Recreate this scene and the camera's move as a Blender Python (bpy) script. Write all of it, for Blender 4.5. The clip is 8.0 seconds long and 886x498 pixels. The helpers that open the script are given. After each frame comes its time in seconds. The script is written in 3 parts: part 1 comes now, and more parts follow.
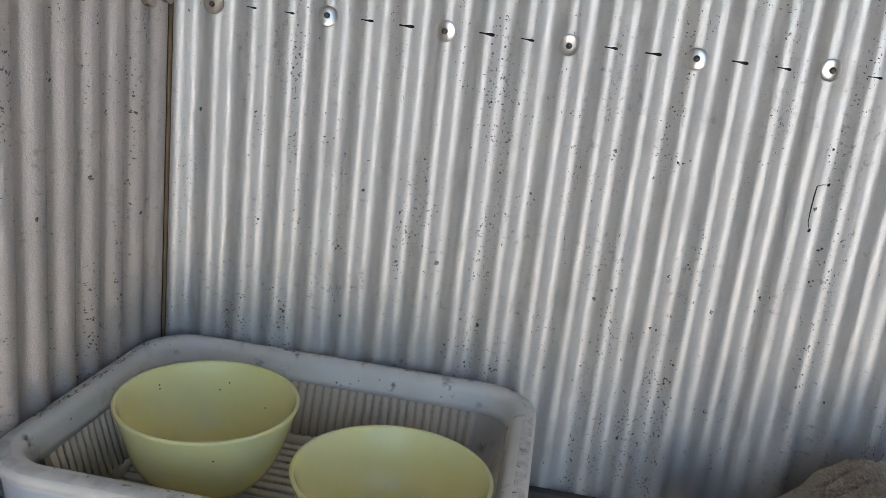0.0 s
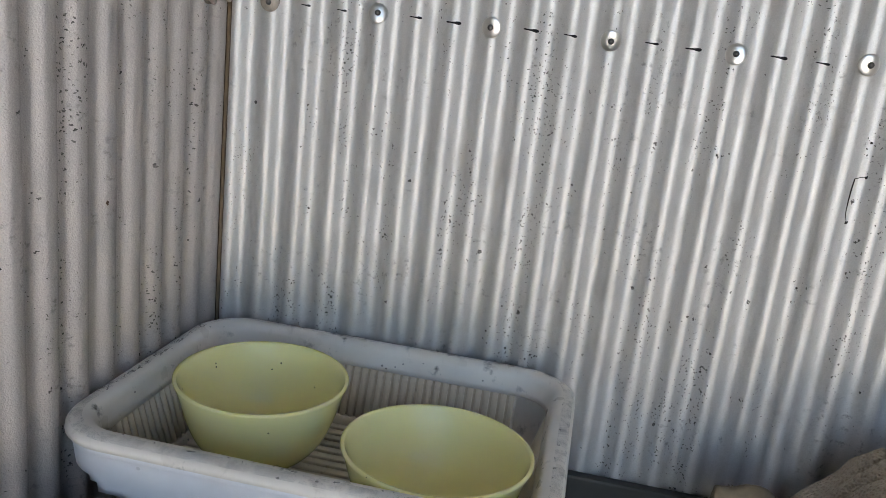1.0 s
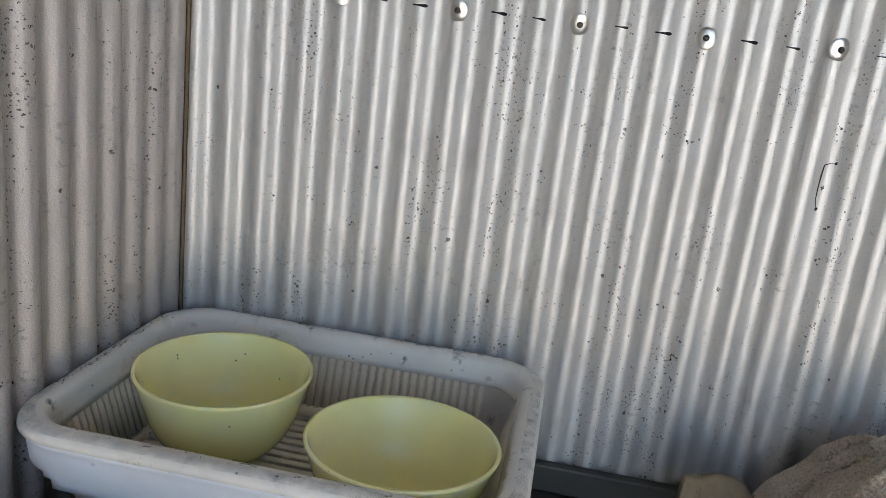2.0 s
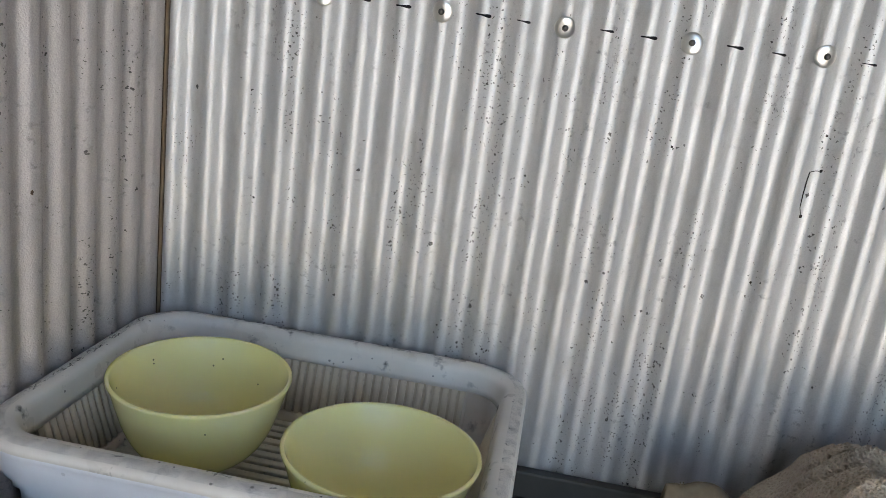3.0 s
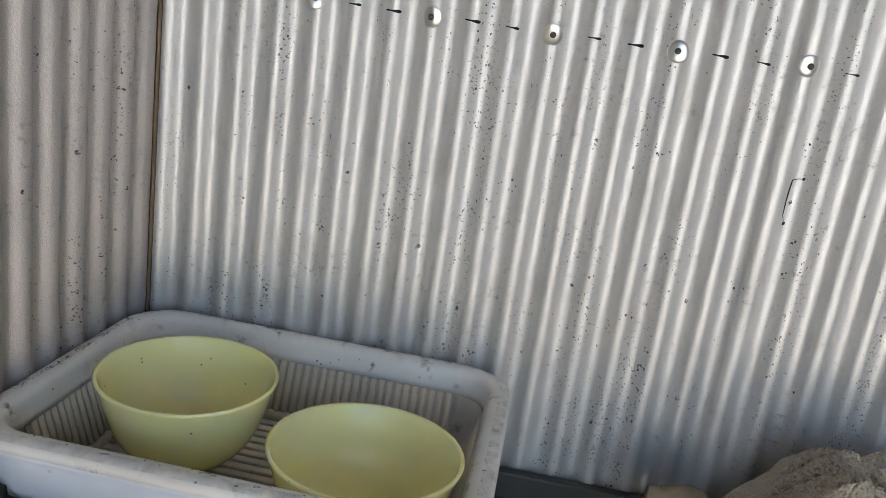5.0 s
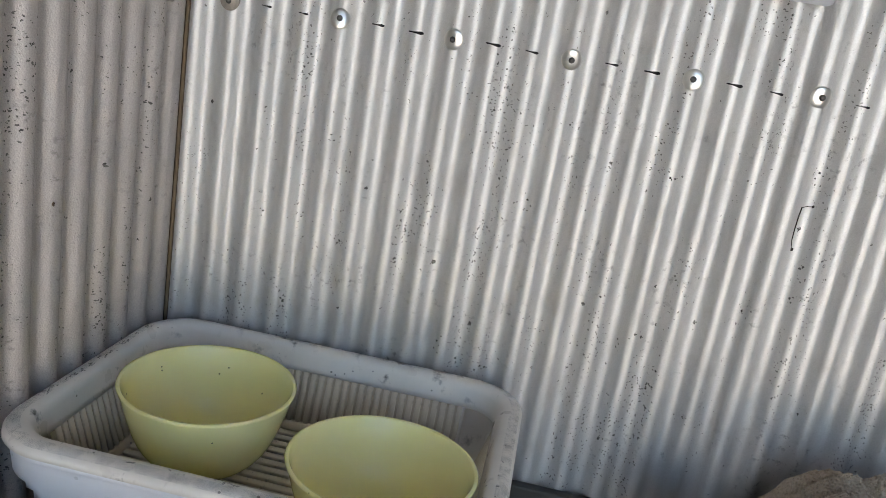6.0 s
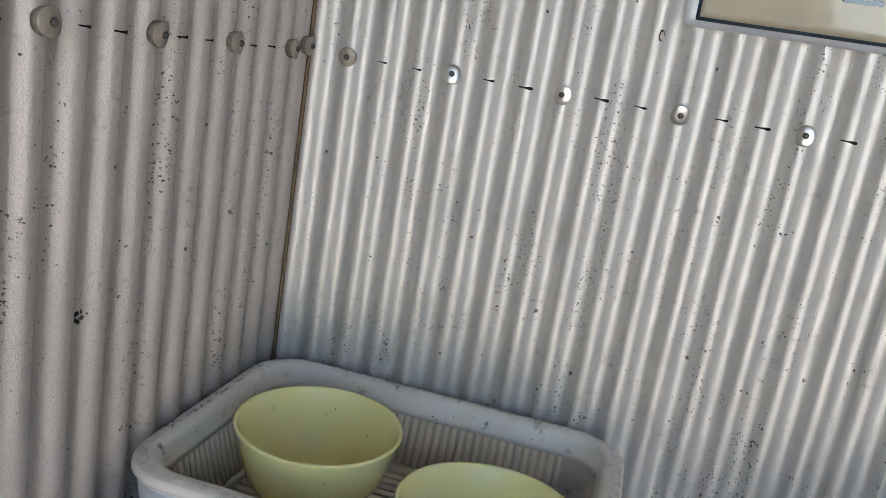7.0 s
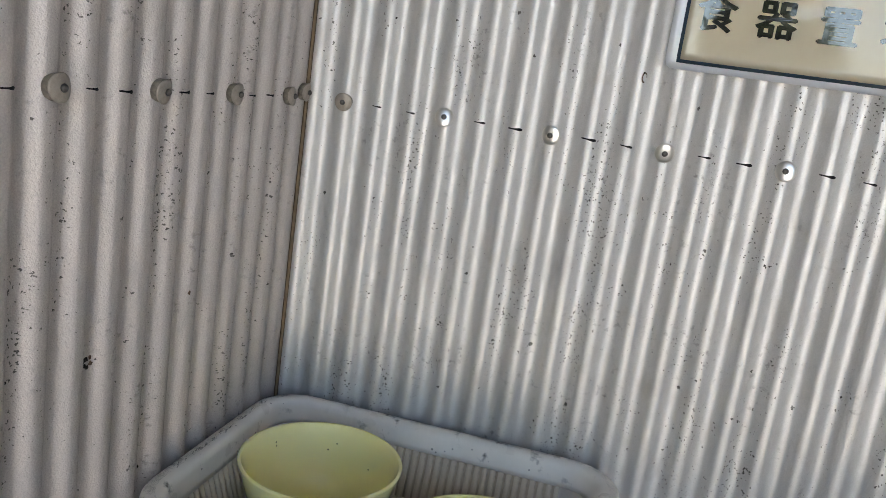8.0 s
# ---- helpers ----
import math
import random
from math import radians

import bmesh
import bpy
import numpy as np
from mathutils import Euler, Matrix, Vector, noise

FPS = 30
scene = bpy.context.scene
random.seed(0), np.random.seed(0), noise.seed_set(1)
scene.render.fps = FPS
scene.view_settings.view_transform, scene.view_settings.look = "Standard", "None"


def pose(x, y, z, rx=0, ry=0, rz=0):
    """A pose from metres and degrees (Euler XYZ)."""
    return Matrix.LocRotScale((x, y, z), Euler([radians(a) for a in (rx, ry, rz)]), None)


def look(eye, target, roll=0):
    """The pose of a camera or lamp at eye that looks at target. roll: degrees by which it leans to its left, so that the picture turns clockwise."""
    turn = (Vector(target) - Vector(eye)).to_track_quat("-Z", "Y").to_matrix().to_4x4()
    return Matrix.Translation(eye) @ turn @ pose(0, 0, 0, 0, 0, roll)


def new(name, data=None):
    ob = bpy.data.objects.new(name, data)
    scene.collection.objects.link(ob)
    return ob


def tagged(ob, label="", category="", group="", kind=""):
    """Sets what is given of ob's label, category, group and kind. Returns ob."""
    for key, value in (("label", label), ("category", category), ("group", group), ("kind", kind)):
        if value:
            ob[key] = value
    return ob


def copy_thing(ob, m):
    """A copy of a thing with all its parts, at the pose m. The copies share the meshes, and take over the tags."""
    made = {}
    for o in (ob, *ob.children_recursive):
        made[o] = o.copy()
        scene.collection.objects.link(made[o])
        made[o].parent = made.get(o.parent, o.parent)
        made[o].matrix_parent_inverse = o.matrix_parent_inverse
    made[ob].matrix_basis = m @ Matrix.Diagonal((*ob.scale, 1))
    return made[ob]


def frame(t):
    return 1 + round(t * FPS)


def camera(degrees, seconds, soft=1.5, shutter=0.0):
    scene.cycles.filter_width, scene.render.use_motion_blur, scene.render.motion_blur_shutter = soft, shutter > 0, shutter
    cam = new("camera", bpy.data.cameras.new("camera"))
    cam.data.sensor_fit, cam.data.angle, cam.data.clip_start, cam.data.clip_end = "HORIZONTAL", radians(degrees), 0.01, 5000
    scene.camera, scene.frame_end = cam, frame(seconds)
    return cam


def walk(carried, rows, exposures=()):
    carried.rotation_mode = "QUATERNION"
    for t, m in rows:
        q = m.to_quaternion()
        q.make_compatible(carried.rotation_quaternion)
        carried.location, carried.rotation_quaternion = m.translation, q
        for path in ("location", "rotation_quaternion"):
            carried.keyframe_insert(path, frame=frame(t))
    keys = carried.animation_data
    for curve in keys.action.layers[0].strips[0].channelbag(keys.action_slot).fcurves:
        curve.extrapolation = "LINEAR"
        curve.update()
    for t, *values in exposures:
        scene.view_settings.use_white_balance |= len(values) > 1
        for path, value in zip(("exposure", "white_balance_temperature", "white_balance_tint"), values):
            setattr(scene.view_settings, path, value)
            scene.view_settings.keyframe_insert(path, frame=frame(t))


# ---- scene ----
cam = camera(57.4, 8.0, soft=0.7)
METRES, EYE, TILT, LEAN, TURN = 8.0, 1.5, 0.0, 0.0, 9.3
EXPOSURES = [(0.0, 3.00, 6800, 13), (1.5, 3.07, 6950, 13), (3.0, 3.13, 6930, 13), (4.0, 3.10, 7000, 13), (5.5, 3.15, 7050, 13), (7.0, 3.04, 7050, 13), (8.0, 3.09, 7050, 13)]
PATH = [
    (0, (0.332, -0.648, 0.395), (0.081, 1.271, -0.108), 6.5),
    (0.1, (0.318, -0.653, 0.386), (0.024, 1.263, -0.104), 6.5),
    (0.2, (0.312, -0.657, 0.386), (-0.001, 1.256, -0.107), 6.6),
    (0.5, (0.321, -0.666, 0.393), (-0.01, 1.239, -0.118), 6.6),
    (0.7, (0.325, -0.672, 0.392), (-0.015, 1.232, -0.114), 6.3),
    (1, (0.329, -0.676, 0.389), (-0.004, 1.23, -0.117), 6.5),
    (1.2, (0.324, -0.679, 0.382), (0.013, 1.236, -0.104), 6.6),
    (1.5, (0.335, -0.672, 0.389), (0.025, 1.231, -0.14), 6.6),
    (1.7, (0.336, -0.668, 0.388), (0.039, 1.237, -0.145), 6.6),
    (2.8, (0.339, -0.652, 0.391), (0.086, 1.259, -0.143), 7.2),
    (3, (0.338, -0.652, 0.392), (0.093, 1.259, -0.143), 7.4),
    (3.5, (0.332, -0.652, 0.391), (0.11, 1.264, -0.136), 7.7),
    (4, (0.337, -0.652, 0.393), (0.112, 1.259, -0.151), 7.9),
    (4.2, (0.339, -0.651, 0.396), (0.114, 1.258, -0.156), 7.9),
    (5.3, (0.345, -0.66, 0.397), (0.111, 1.255, -0.132), 8.2),
    (5.5, (0.333, -0.662, 0.405), (0.132, 1.254, -0.131), 8.4),
    (6, (0.33, -0.67, 0.41), (0.1, 1.246, -0.118), 9.5),
    (6.2, (0.323, -0.676, 0.408), (0.06, 1.246, -0.08), 9.6),
    (6.5, (0.303, -0.69, 0.413), (-0.039, 1.222, -0.065), 9.7),
    (6.8, (0.302, -0.687, 0.413), (-0.109, 1.21, -0.069), 9.4),
    (7, (0.305, -0.687, 0.417), (-0.12, 1.212, -0.047), 9.4),
    (7.2, (0.31, -0.695, 0.424), (-0.133, 1.204, -0.02), 9.0),
    (7.5, (0.307, -0.711, 0.43), (-0.137, 1.196, 0.024), 8.9),
    (7.7, (0.307, -0.712, 0.434), (-0.136, 1.197, 0.033), 8.7),
    (8, (0.314, -0.704, 0.434), (-0.13, 1.203, 0.026), 8.2),
]
walk(cam, [(t, look(eye, target, roll)) for t, eye, target, roll in PATH], EXPOSURES)


# ---------------------------------------------------------------- light
world = bpy.data.worlds.new("daylight")
scene.world = world
world.use_nodes = True
SUN_ELEV, SUN_ROT = radians(58), radians(20)
wn = world.node_tree.nodes
sky = wn.new("ShaderNodeTexSky")
sky.sky_type = "NISHITA"
sky.sun_disc = False
sky.sun_elevation, sky.sun_rotation = SUN_ELEV, SUN_ROT
sky.air_density, sky.dust_density = 1.0, 1.2
world.node_tree.links.new(sky.outputs[0], wn["Background"].inputs[0])
wn["Background"].inputs[1].default_value = 0.095
sun = new("sun", bpy.data.lights.new("sun", "SUN"))
sun.data.energy, sun.data.angle, sun.data.color = 5.0, radians(0.5), (1.0, 0.95, 0.88)
sun.matrix_world = look((4 * math.sin(SUN_ROT), 4 * math.cos(SUN_ROT), 4 * math.tan(SUN_ELEV)), (0, 0, 0))


# ---------------------------------------------------------------- materials
class Mat:
    """A small builder for node materials."""

    def __init__(self, name, color, rough=0.5, metal=0.0):
        self.m = bpy.data.materials.new(name)
        self.m.use_nodes = True
        self.t = self.m.node_tree
        self.b = self.t.nodes["Principled BSDF"]
        self.set("Base Color", (*color, 1))
        self.set("Roughness", rough)
        self.set("Metallic", metal)
        self.co = self.t.nodes.new("ShaderNodeTexCoord").outputs["Object"]

    def set(self, key, value):
        self.b.inputs[key].default_value = value
        return self

    def link(self, a, key):
        self.t.links.new(a, self.b.inputs[key])
        return self

    def scaled(self, sx, sy, sz):
        n = self.t.nodes.new("ShaderNodeMapping")
        n.inputs["Scale"].default_value = (sx, sy, sz)
        self.t.links.new(self.co, n.inputs[0])
        return n.outputs[0]

    def noise(self, scale, detail=3.0, vec=None, rough=0.6):
        n = self.t.nodes.new("ShaderNodeTexNoise")
        n.inputs["Scale"].default_value, n.inputs["Detail"].default_value = scale, detail
        n.inputs["Roughness"].default_value = rough
        self.t.links.new(vec or self.co, n.inputs["Vector"])
        return n.outputs["Fac"]

    def cells(self, scale, vec=None, out="Distance"):
        n = self.t.nodes.new("ShaderNodeTexVoronoi")
        n.inputs["Scale"].default_value = scale
        self.t.links.new(vec or self.co, n.inputs["Vector"])
        return n.outputs[out]

    def ramp(self, fac, *stops):
        n = self.t.nodes.new("ShaderNodeValToRGB")
        e = n.color_ramp.elements
        while len(e) < len(stops):
            e.new(0.5)
        for k, (p, c) in zip(e, stops):
            k.position = p
            k.color = (c, c, c, 1) if isinstance(c, (int, float)) else (*c, 1)
        self.t.links.new(fac, n.inputs[0])
        return n.outputs[0]

    def math(self, op, a, b):
        n = self.t.nodes.new("ShaderNodeMath")
        n.operation = op
        for k, v in enumerate((a, b)):
            if isinstance(v, (int, float)):
                n.inputs[k].default_value = v
            else:
                self.t.links.new(v, n.inputs[k])
        return n.outputs[0]

    def mix(self, fac, a, b, blend="MIX"):
        n = self.t.nodes.new("ShaderNodeMix")
        n.data_type, n.blend_type = "RGBA", blend
        for k, v in ((0, fac), (6, a), (7, b)):
            if isinstance(v, (int, float)):
                n.inputs[k].default_value = v
            elif isinstance(v, tuple):
                n.inputs[k].default_value = (*v, 1)
            else:
                self.t.links.new(v, n.inputs[k])
        return n.outputs[2]

    def bump(self, height, strength=0.3, dist=0.001):
        n = self.t.nodes.new("ShaderNodeBump")
        n.inputs["Strength"].default_value, n.inputs["Distance"].default_value = strength, dist
        self.t.links.new(height, n.inputs["Height"])
        return self.link(n.outputs[0], "Normal")


def galvanised(name, flat, metal, rough, dull, bright, relief):
    """Weathered zinc-coated sheet: dull film, fine spangle, dark flecks that gather in runs and brown smudges. flat: the axis across the wall is left out."""
    a = Mat(name, dull, rough, metal)
    wall = a.scaled(*flat)
    long = a.scaled(flat[0], flat[1], 0.16)
    film = a.noise(11, 5, long)
    base = a.mix(a.ramp(film, (0.3, 0.0), (0.7, 1.0)), dull, bright)
    base = a.mix(0.22, base, a.ramp(a.noise(900, 2), (0.3, 0.3), (0.7, 0.75)), "OVERLAY")
    wide = a.ramp(a.noise(38, 4, a.scaled(flat[0], flat[1], 0.5)), (0.52, 0.0), (0.72, 0.32))
    base = a.mix(wide, base, (0.30, 0.275, 0.24))
    warp = a.t.nodes.new("ShaderNodeVectorMath")
    warp.operation = "MULTIPLY_ADD"
    jig = a.t.nodes.new("ShaderNodeTexNoise")
    jig.inputs["Scale"].default_value, jig.inputs["Detail"].default_value = 520, 2
    a.t.links.new(wall, jig.inputs["Vector"])
    a.t.links.new(jig.outputs["Color"], warp.inputs[0])
    warp.inputs[1].default_value = (0.0035, 0.0035, 0.0050)
    a.t.links.new(wall, warp.inputs[2])
    crooked = warp.outputs[0]
    gather = a.ramp(a.noise(30, 4, long), (0.46, 0.0), (0.62, 1.0))
    size = a.noise(110, 2, wall)
    fleck = a.math("LESS_THAN", a.math("ADD", a.cells(330, crooked), a.math("MULTIPLY", size, 0.6)), a.math("ADD", 0.285, a.math("MULTIPLY", gather, 0.25)))
    coarse = a.math("LESS_THAN", a.math("ADD", a.cells(80, crooked), a.math("MULTIPLY", a.noise(55, 2, wall), 0.8)), 0.41)
    blot = a.math("MULTIPLY", a.ramp(a.noise(170, 6, wall), (0.56, 0.0), (0.68, 1.0)), a.ramp(a.noise(15, 3, wall), (0.50, 0.0), (0.62, 0.9)))
    dirt = a.math("MAXIMUM", a.math("MULTIPLY", a.math("MAXIMUM", fleck, coarse), a.ramp(a.noise(240, 2, wall), (0.25, 0.6), (0.55, 0.97))), a.math("MULTIPLY", blot, 0.55))
    base = a.mix(dirt, base, (0.038, 0.032, 0.026))
    a.link(base, "Base Color")
    a.link(a.math("MULTIPLY", a.math("SUBTRACT", 1.0, a.math("MAXIMUM", dirt, wide)), metal), "Metallic")
    a.link(a.ramp(film, (0.2, rough - 0.04), (0.8, rough + 0.06)), "Roughness")
    return a.bump(a.math("ADD", a.math("MULTIPLY", a.noise(620, 3), 1.0), a.math("ADD", a.math("MULTIPLY", a.noise(230, 2), 1.2), a.noise(1000, 1))), relief, 0.0005).m


def plastic(name, color, rough, spots=0.0, spot_color=(0.12, 0.11, 0.09), scale=60):
    a = Mat(name, color, rough)
    dark = tuple(c * 0.86 for c in color)
    base = a.mix(a.ramp(a.noise(14, 4), (0.35, 0.0), (0.7, 1.0)), color, dark)
    if spots:
        mask = a.math("MULTIPLY", a.ramp(a.noise(scale, 5), (0.60, 0.0), (0.72, 1.0)), a.ramp(a.noise(scale * 0.25, 2), (0.45, 0.0), (0.62, spots)))
        fleck = a.math("LESS_THAN", a.math("ADD", a.cells(120), a.math("MULTIPLY", a.noise(70, 1), 0.5)), 0.31)
        base = a.mix(a.math("MAXIMUM", mask, a.math("MULTIPLY", fleck, 0.7 * spots)), base, spot_color)
    a.link(base, "Base Color")
    a.link(a.ramp(a.noise(40, 3), (0.3, rough - 0.05), (0.7, rough + 0.1)), "Roughness")
    return a.bump(a.noise(260, 3), 0.06, 0.0005).m


def bowl_plastic():
    a = Mat("pale_yellow_melamine", (0.74, 0.71, 0.34), 0.1)
    base = a.mix(a.ramp(a.noise(20, 3), (0.3, 0.0), (0.7, 1.0)), (0.97, 0.89, 0.46), (0.95, 0.86, 0.39))
    fleck = a.math("LESS_THAN", a.math("ADD", a.cells(75), a.math("MULTIPLY", a.noise(31, 1), 0.55)), 0.235)
    a.link(a.mix(fleck, base, (0.1, 0.08, 0.04)), "Base Color")
    a.set("Specular IOR Level", 0.3).set("Subsurface Weight", 0.35).set("Subsurface Radius", (0.008, 0.007, 0.0025)).set("Subsurface Scale", 1.0)
    return a.bump(a.noise(120, 2), 0.04, 0.0004).m


def terry():
    a = Mat("terry_cloth", (0.33, 0.28, 0.22), 0.95)
    base = a.mix(a.ramp(a.noise(45, 4), (0.3, 0.0), (0.7, 1.0)), (0.38, 0.305, 0.215), (0.52, 0.42, 0.305))
    base = a.mix(a.ramp(a.cells(420), (0.05, 0.0), (0.5, 1.0)), base, (0.60, 0.49, 0.36))
    a.link(base, "Base Color").set("Sheen Weight", 0.1)
    return a.bump(a.math("ADD", a.noise(500, 3), a.cells(420)), 1.0, 0.003).m


def plain(name, color, rough, metal=0.0, scale=30, spread=0.75, bump=0.1):
    a = Mat(name, color, rough, metal)
    a.link(a.mix(a.ramp(a.noise(scale, 5), (0.3, 0.0), (0.7, 1.0)), color, tuple(c * spread for c in color)), "Base Color")
    return a.bump(a.noise(scale * 8, 3), bump, 0.001).m


def laminate():
    """Printed cream card behind a glossy, slightly buckled clear film."""
    a = Mat("laminated_card", (0.62, 0.51, 0.30), 0.35)
    a.link(a.mix(a.ramp(a.noise(60, 4), (0.3, 0.0), (0.7, 1.0)), (0.90, 0.80, 0.58), (0.86, 0.755, 0.53)), "Base Color")
    return gloss(a).m


def gloss(a):
    a.set("Coat Weight", 1.0).set("Coat Roughness", 0.03).set("Coat IOR", 1.95)
    n = a.t.nodes.new("ShaderNodeBump")
    n.inputs["Strength"].default_value, n.inputs["Distance"].default_value = 0.12, 0.0008
    a.t.links.new(a.noise(35, 2), n.inputs["Height"])
    return a.link(n.outputs[0], "Coat Normal")


def smudge(name="grey_brown_smudge", low=0.46, most=0.75, scale=700):
    """Patchy grey-brown dirt that lets the plastic show through."""
    a = Mat(name, (0.09, 0.075, 0.055), 0.8)
    return a.link(a.ramp(a.noise(scale, 6), (low, 0.0), (low + (0.14 if scale > 500 else 0.4), most)), "Alpha").m


ZINC = galvanised("galvanised_sheet", (1, 0, 1), 0.58, 0.48, (0.58, 0.57, 0.55), (0.655, 0.645, 0.625), 0.38)
# left wall's sheet: base colour darker and warmer than the back wall's
ZINC_LEFT = galvanised("warm_dark_galvanised_sheet", (0, 1, 1), 0.54, 0.47, (0.425, 0.392, 0.368), (0.505, 0.465, 0.437), 0.4)
WHITE = plastic("white_polyethylene", (0.86, 0.815, 0.735), 0.30, 1.0)
LINER = plastic("tan_grooves", (0.56, 0.475, 0.345), 0.5, 1.0, scale=70)
SMUDGE = smudge()
SEAM_DIRT = smudge("seam_dirt", 0.34, 0.95)
FILM_DIRT = smudge("thin_dirt_film", 0.40, 0.14, 120)
TUB = plastic("white_tub_plastic", (0.86, 0.87, 0.89), 0.35, 0.3, scale=25)
RIBS = plastic("stained_white_plastic", (0.72, 0.645, 0.51), 0.45, 0.9, scale=90)
BOWL = bowl_plastic()
TERRY = terry()
HEM = plain("woven_hem", (0.22, 0.17, 0.105), 0.9, scale=120, bump=0.4)
STEEL = plain("bright_zinc_washer", (0.80, 0.78, 0.73), 0.36, 1.0, 200, 0.9, 0.05)
DULL = plain("weathered_washer", (0.40, 0.355, 0.30), 0.45, 0.4, 260, 0.7, 0.2)
NAIL = plain("nail_steel", (0.13, 0.12, 0.11), 0.4, 0.7, 300, 0.6)
AGED = plain("aged_tan_rubber", (0.27, 0.235, 0.185), 0.6, 0, 300, 0.45)
RUBBER = plain("grey_rubber", (0.22, 0.22, 0.2), 0.7, 0, 200)
INK = Mat("black_marker_ink", (0.004, 0.004, 0.005), 0.6).set("Specular IOR Level", 0.15).m
GRIME = Mat("dark_grime", (0.022, 0.018, 0.014), 0.8).set("Specular IOR Level", 0.2).m
RUST = plain("brown_rust", (0.16, 0.10, 0.06), 0.9, 0, 400, 0.4, 0.5)
TIMBER = plain("old_timber", (0.11, 0.075, 0.045), 0.8, 0, 40, 0.6, 0.3)
BEAD = plain("pale_timber", (0.22, 0.155, 0.09), 0.8, 0, 60, 0.6, 0.3)
BOARD = plain("grey_painted_board", (0.042, 0.038, 0.033), 0.6, 0, 20, 0.7, 0.1)
STRIP = plain("grey_metal_strip", (0.058, 0.053, 0.045), 0.6, 0.1, 40, 0.75, 0.1)
CONCRETE = plain("pale_concrete", (0.54, 0.51, 0.465), 0.85, 0, 2.0, 0.75, 0.2)
ROOFING = plain("roof_underside", (0.18, 0.172, 0.16), 0.7, 0, 5, 0.75, 0.1)
CARD = laminate()
FILM = gloss(Mat("clear_film_margin", (0.92, 0.93, 0.94), 0.3)).m
NAVY = gloss(Mat("navy_print", (0.04, 0.085, 0.13), 0.4)).m
BLACK = gloss(Mat("black_print", (0.012, 0.010, 0.010), 0.6).set("Specular IOR Level", 0.05)).m
BARK = plain("bark", (0.13, 0.10, 0.07), 0.9, 0, 12, 0.6, 0.4)
LEAF = plain("leaf", (0.03, 0.048, 0.016), 0.6, 0, 3, 0.5, 0.1)


# ---------------------------------------------------------------- mesh helpers
def mesh_of(bm, name, material, smooth=True):
    me = bpy.data.meshes.new(name)
    bm.normal_update()
    bm.to_mesh(me)
    bm.free()
    me.materials.append(material)
    me.polygons.foreach_set("use_smooth", [smooth] * len(me.polygons))
    return me


def part(name, bm, material, parent, label="", smooth=True):
    ob = new(name, mesh_of(bm, name, material, smooth) if isinstance(bm, bmesh.types.BMesh) else bm)
    ob.parent = parent
    return tagged(ob, label)


def box(bm, x0, x1, y0, y1, z0, z1, bevel=0.0):
    m = Matrix.LocRotScale(((x0 + x1) / 2, (y0 + y1) / 2, (z0 + z1) / 2), None, (x1 - x0, y1 - y0, z1 - z0))
    got = bmesh.ops.create_cube(bm, size=1, matrix=m)
    if bevel:
        edges = list({e for v in got["verts"] for e in v.link_edges})
        bmesh.ops.bevel(bm, geom=edges, offset=bevel, segments=2, affect="EDGES", profile=0.5)
    return bm


def boxed(*a, **k):
    return box(bmesh.new(), *a, **k)


def skin(bm, loops, close_ring=True, close_loops=False):
    """Faces between successive loops of equal length."""
    rows = [[bm.verts.new(p) for p in loop] for loop in loops]
    pairs = list(zip(rows, rows[1:])) + ([(rows[-1], rows[0])] if close_loops else [])
    for a, b in pairs:
        n = len(a)
        for i in range(n if close_ring else n - 1):
            bm.faces.new((a[i], a[(i + 1) % n], b[(i + 1) % n], b[i]))
    return rows


def lathe(profile, n=64):
    """A closed solid of revolution about z from (radius, z) pairs that begin and end on the axis."""
    bm = bmesh.new()
    loops = [[(r * math.cos(2 * math.pi * i / n), r * math.sin(2 * math.pi * i / n), z) for i in range(n)] for r, z in profile if r > 1e-6]
    rows = skin(bm, loops)
    bm.faces.new(reversed(rows[0]))
    bm.faces.new(rows[-1])
    bmesh.ops.recalc_face_normals(bm, faces=bm.faces)
    return bm


def round_rect(x0, x1, y0, y1, r, z, n=10):
    """Points round a rectangle with rounded corners, anticlockwise, with points along the sides too."""
    r = max(r, 0.004)
    pts = []
    for cx, cy, a0 in ((x1 - r, y0 + r, -90), (x1 - r, y1 - r, 0), (x0 + r, y1 - r, 90), (x0 + r, y0 + r, 180)):
        arc = [(cx + r * math.cos(radians(a0 + 90 * i / n)), cy + r * math.sin(radians(a0 + 90 * i / n)), z) for i in range(n + 1)]
        if pts:
            a, b = Vector(pts[-1]), Vector(arc[0])
            pts += [tuple(a.lerp(b, i / 24)) for i in range(1, 24)]
        pts += arc
    a, b = Vector(pts[-1]), Vector(pts[0])
    return pts + [tuple(a.lerp(b, i / 24)) for i in range(1, 24)]


# ---------------------------------------------------------------- setting
PITCH, AMP = 0.0318, 0.0043
GROUND = -0.80
SEAM = 0.509


def corrugation(u, crest):
    """Height of the profile: broad crowns and valleys with steeper flanks between them."""
    a = 2 * math.pi * (u - crest) / PITCH
    return AMP * (1.14 if crest == 0.046 else 1.0) * (math.cos(a) - 0.07 * math.cos(3 * a)) / 0.93


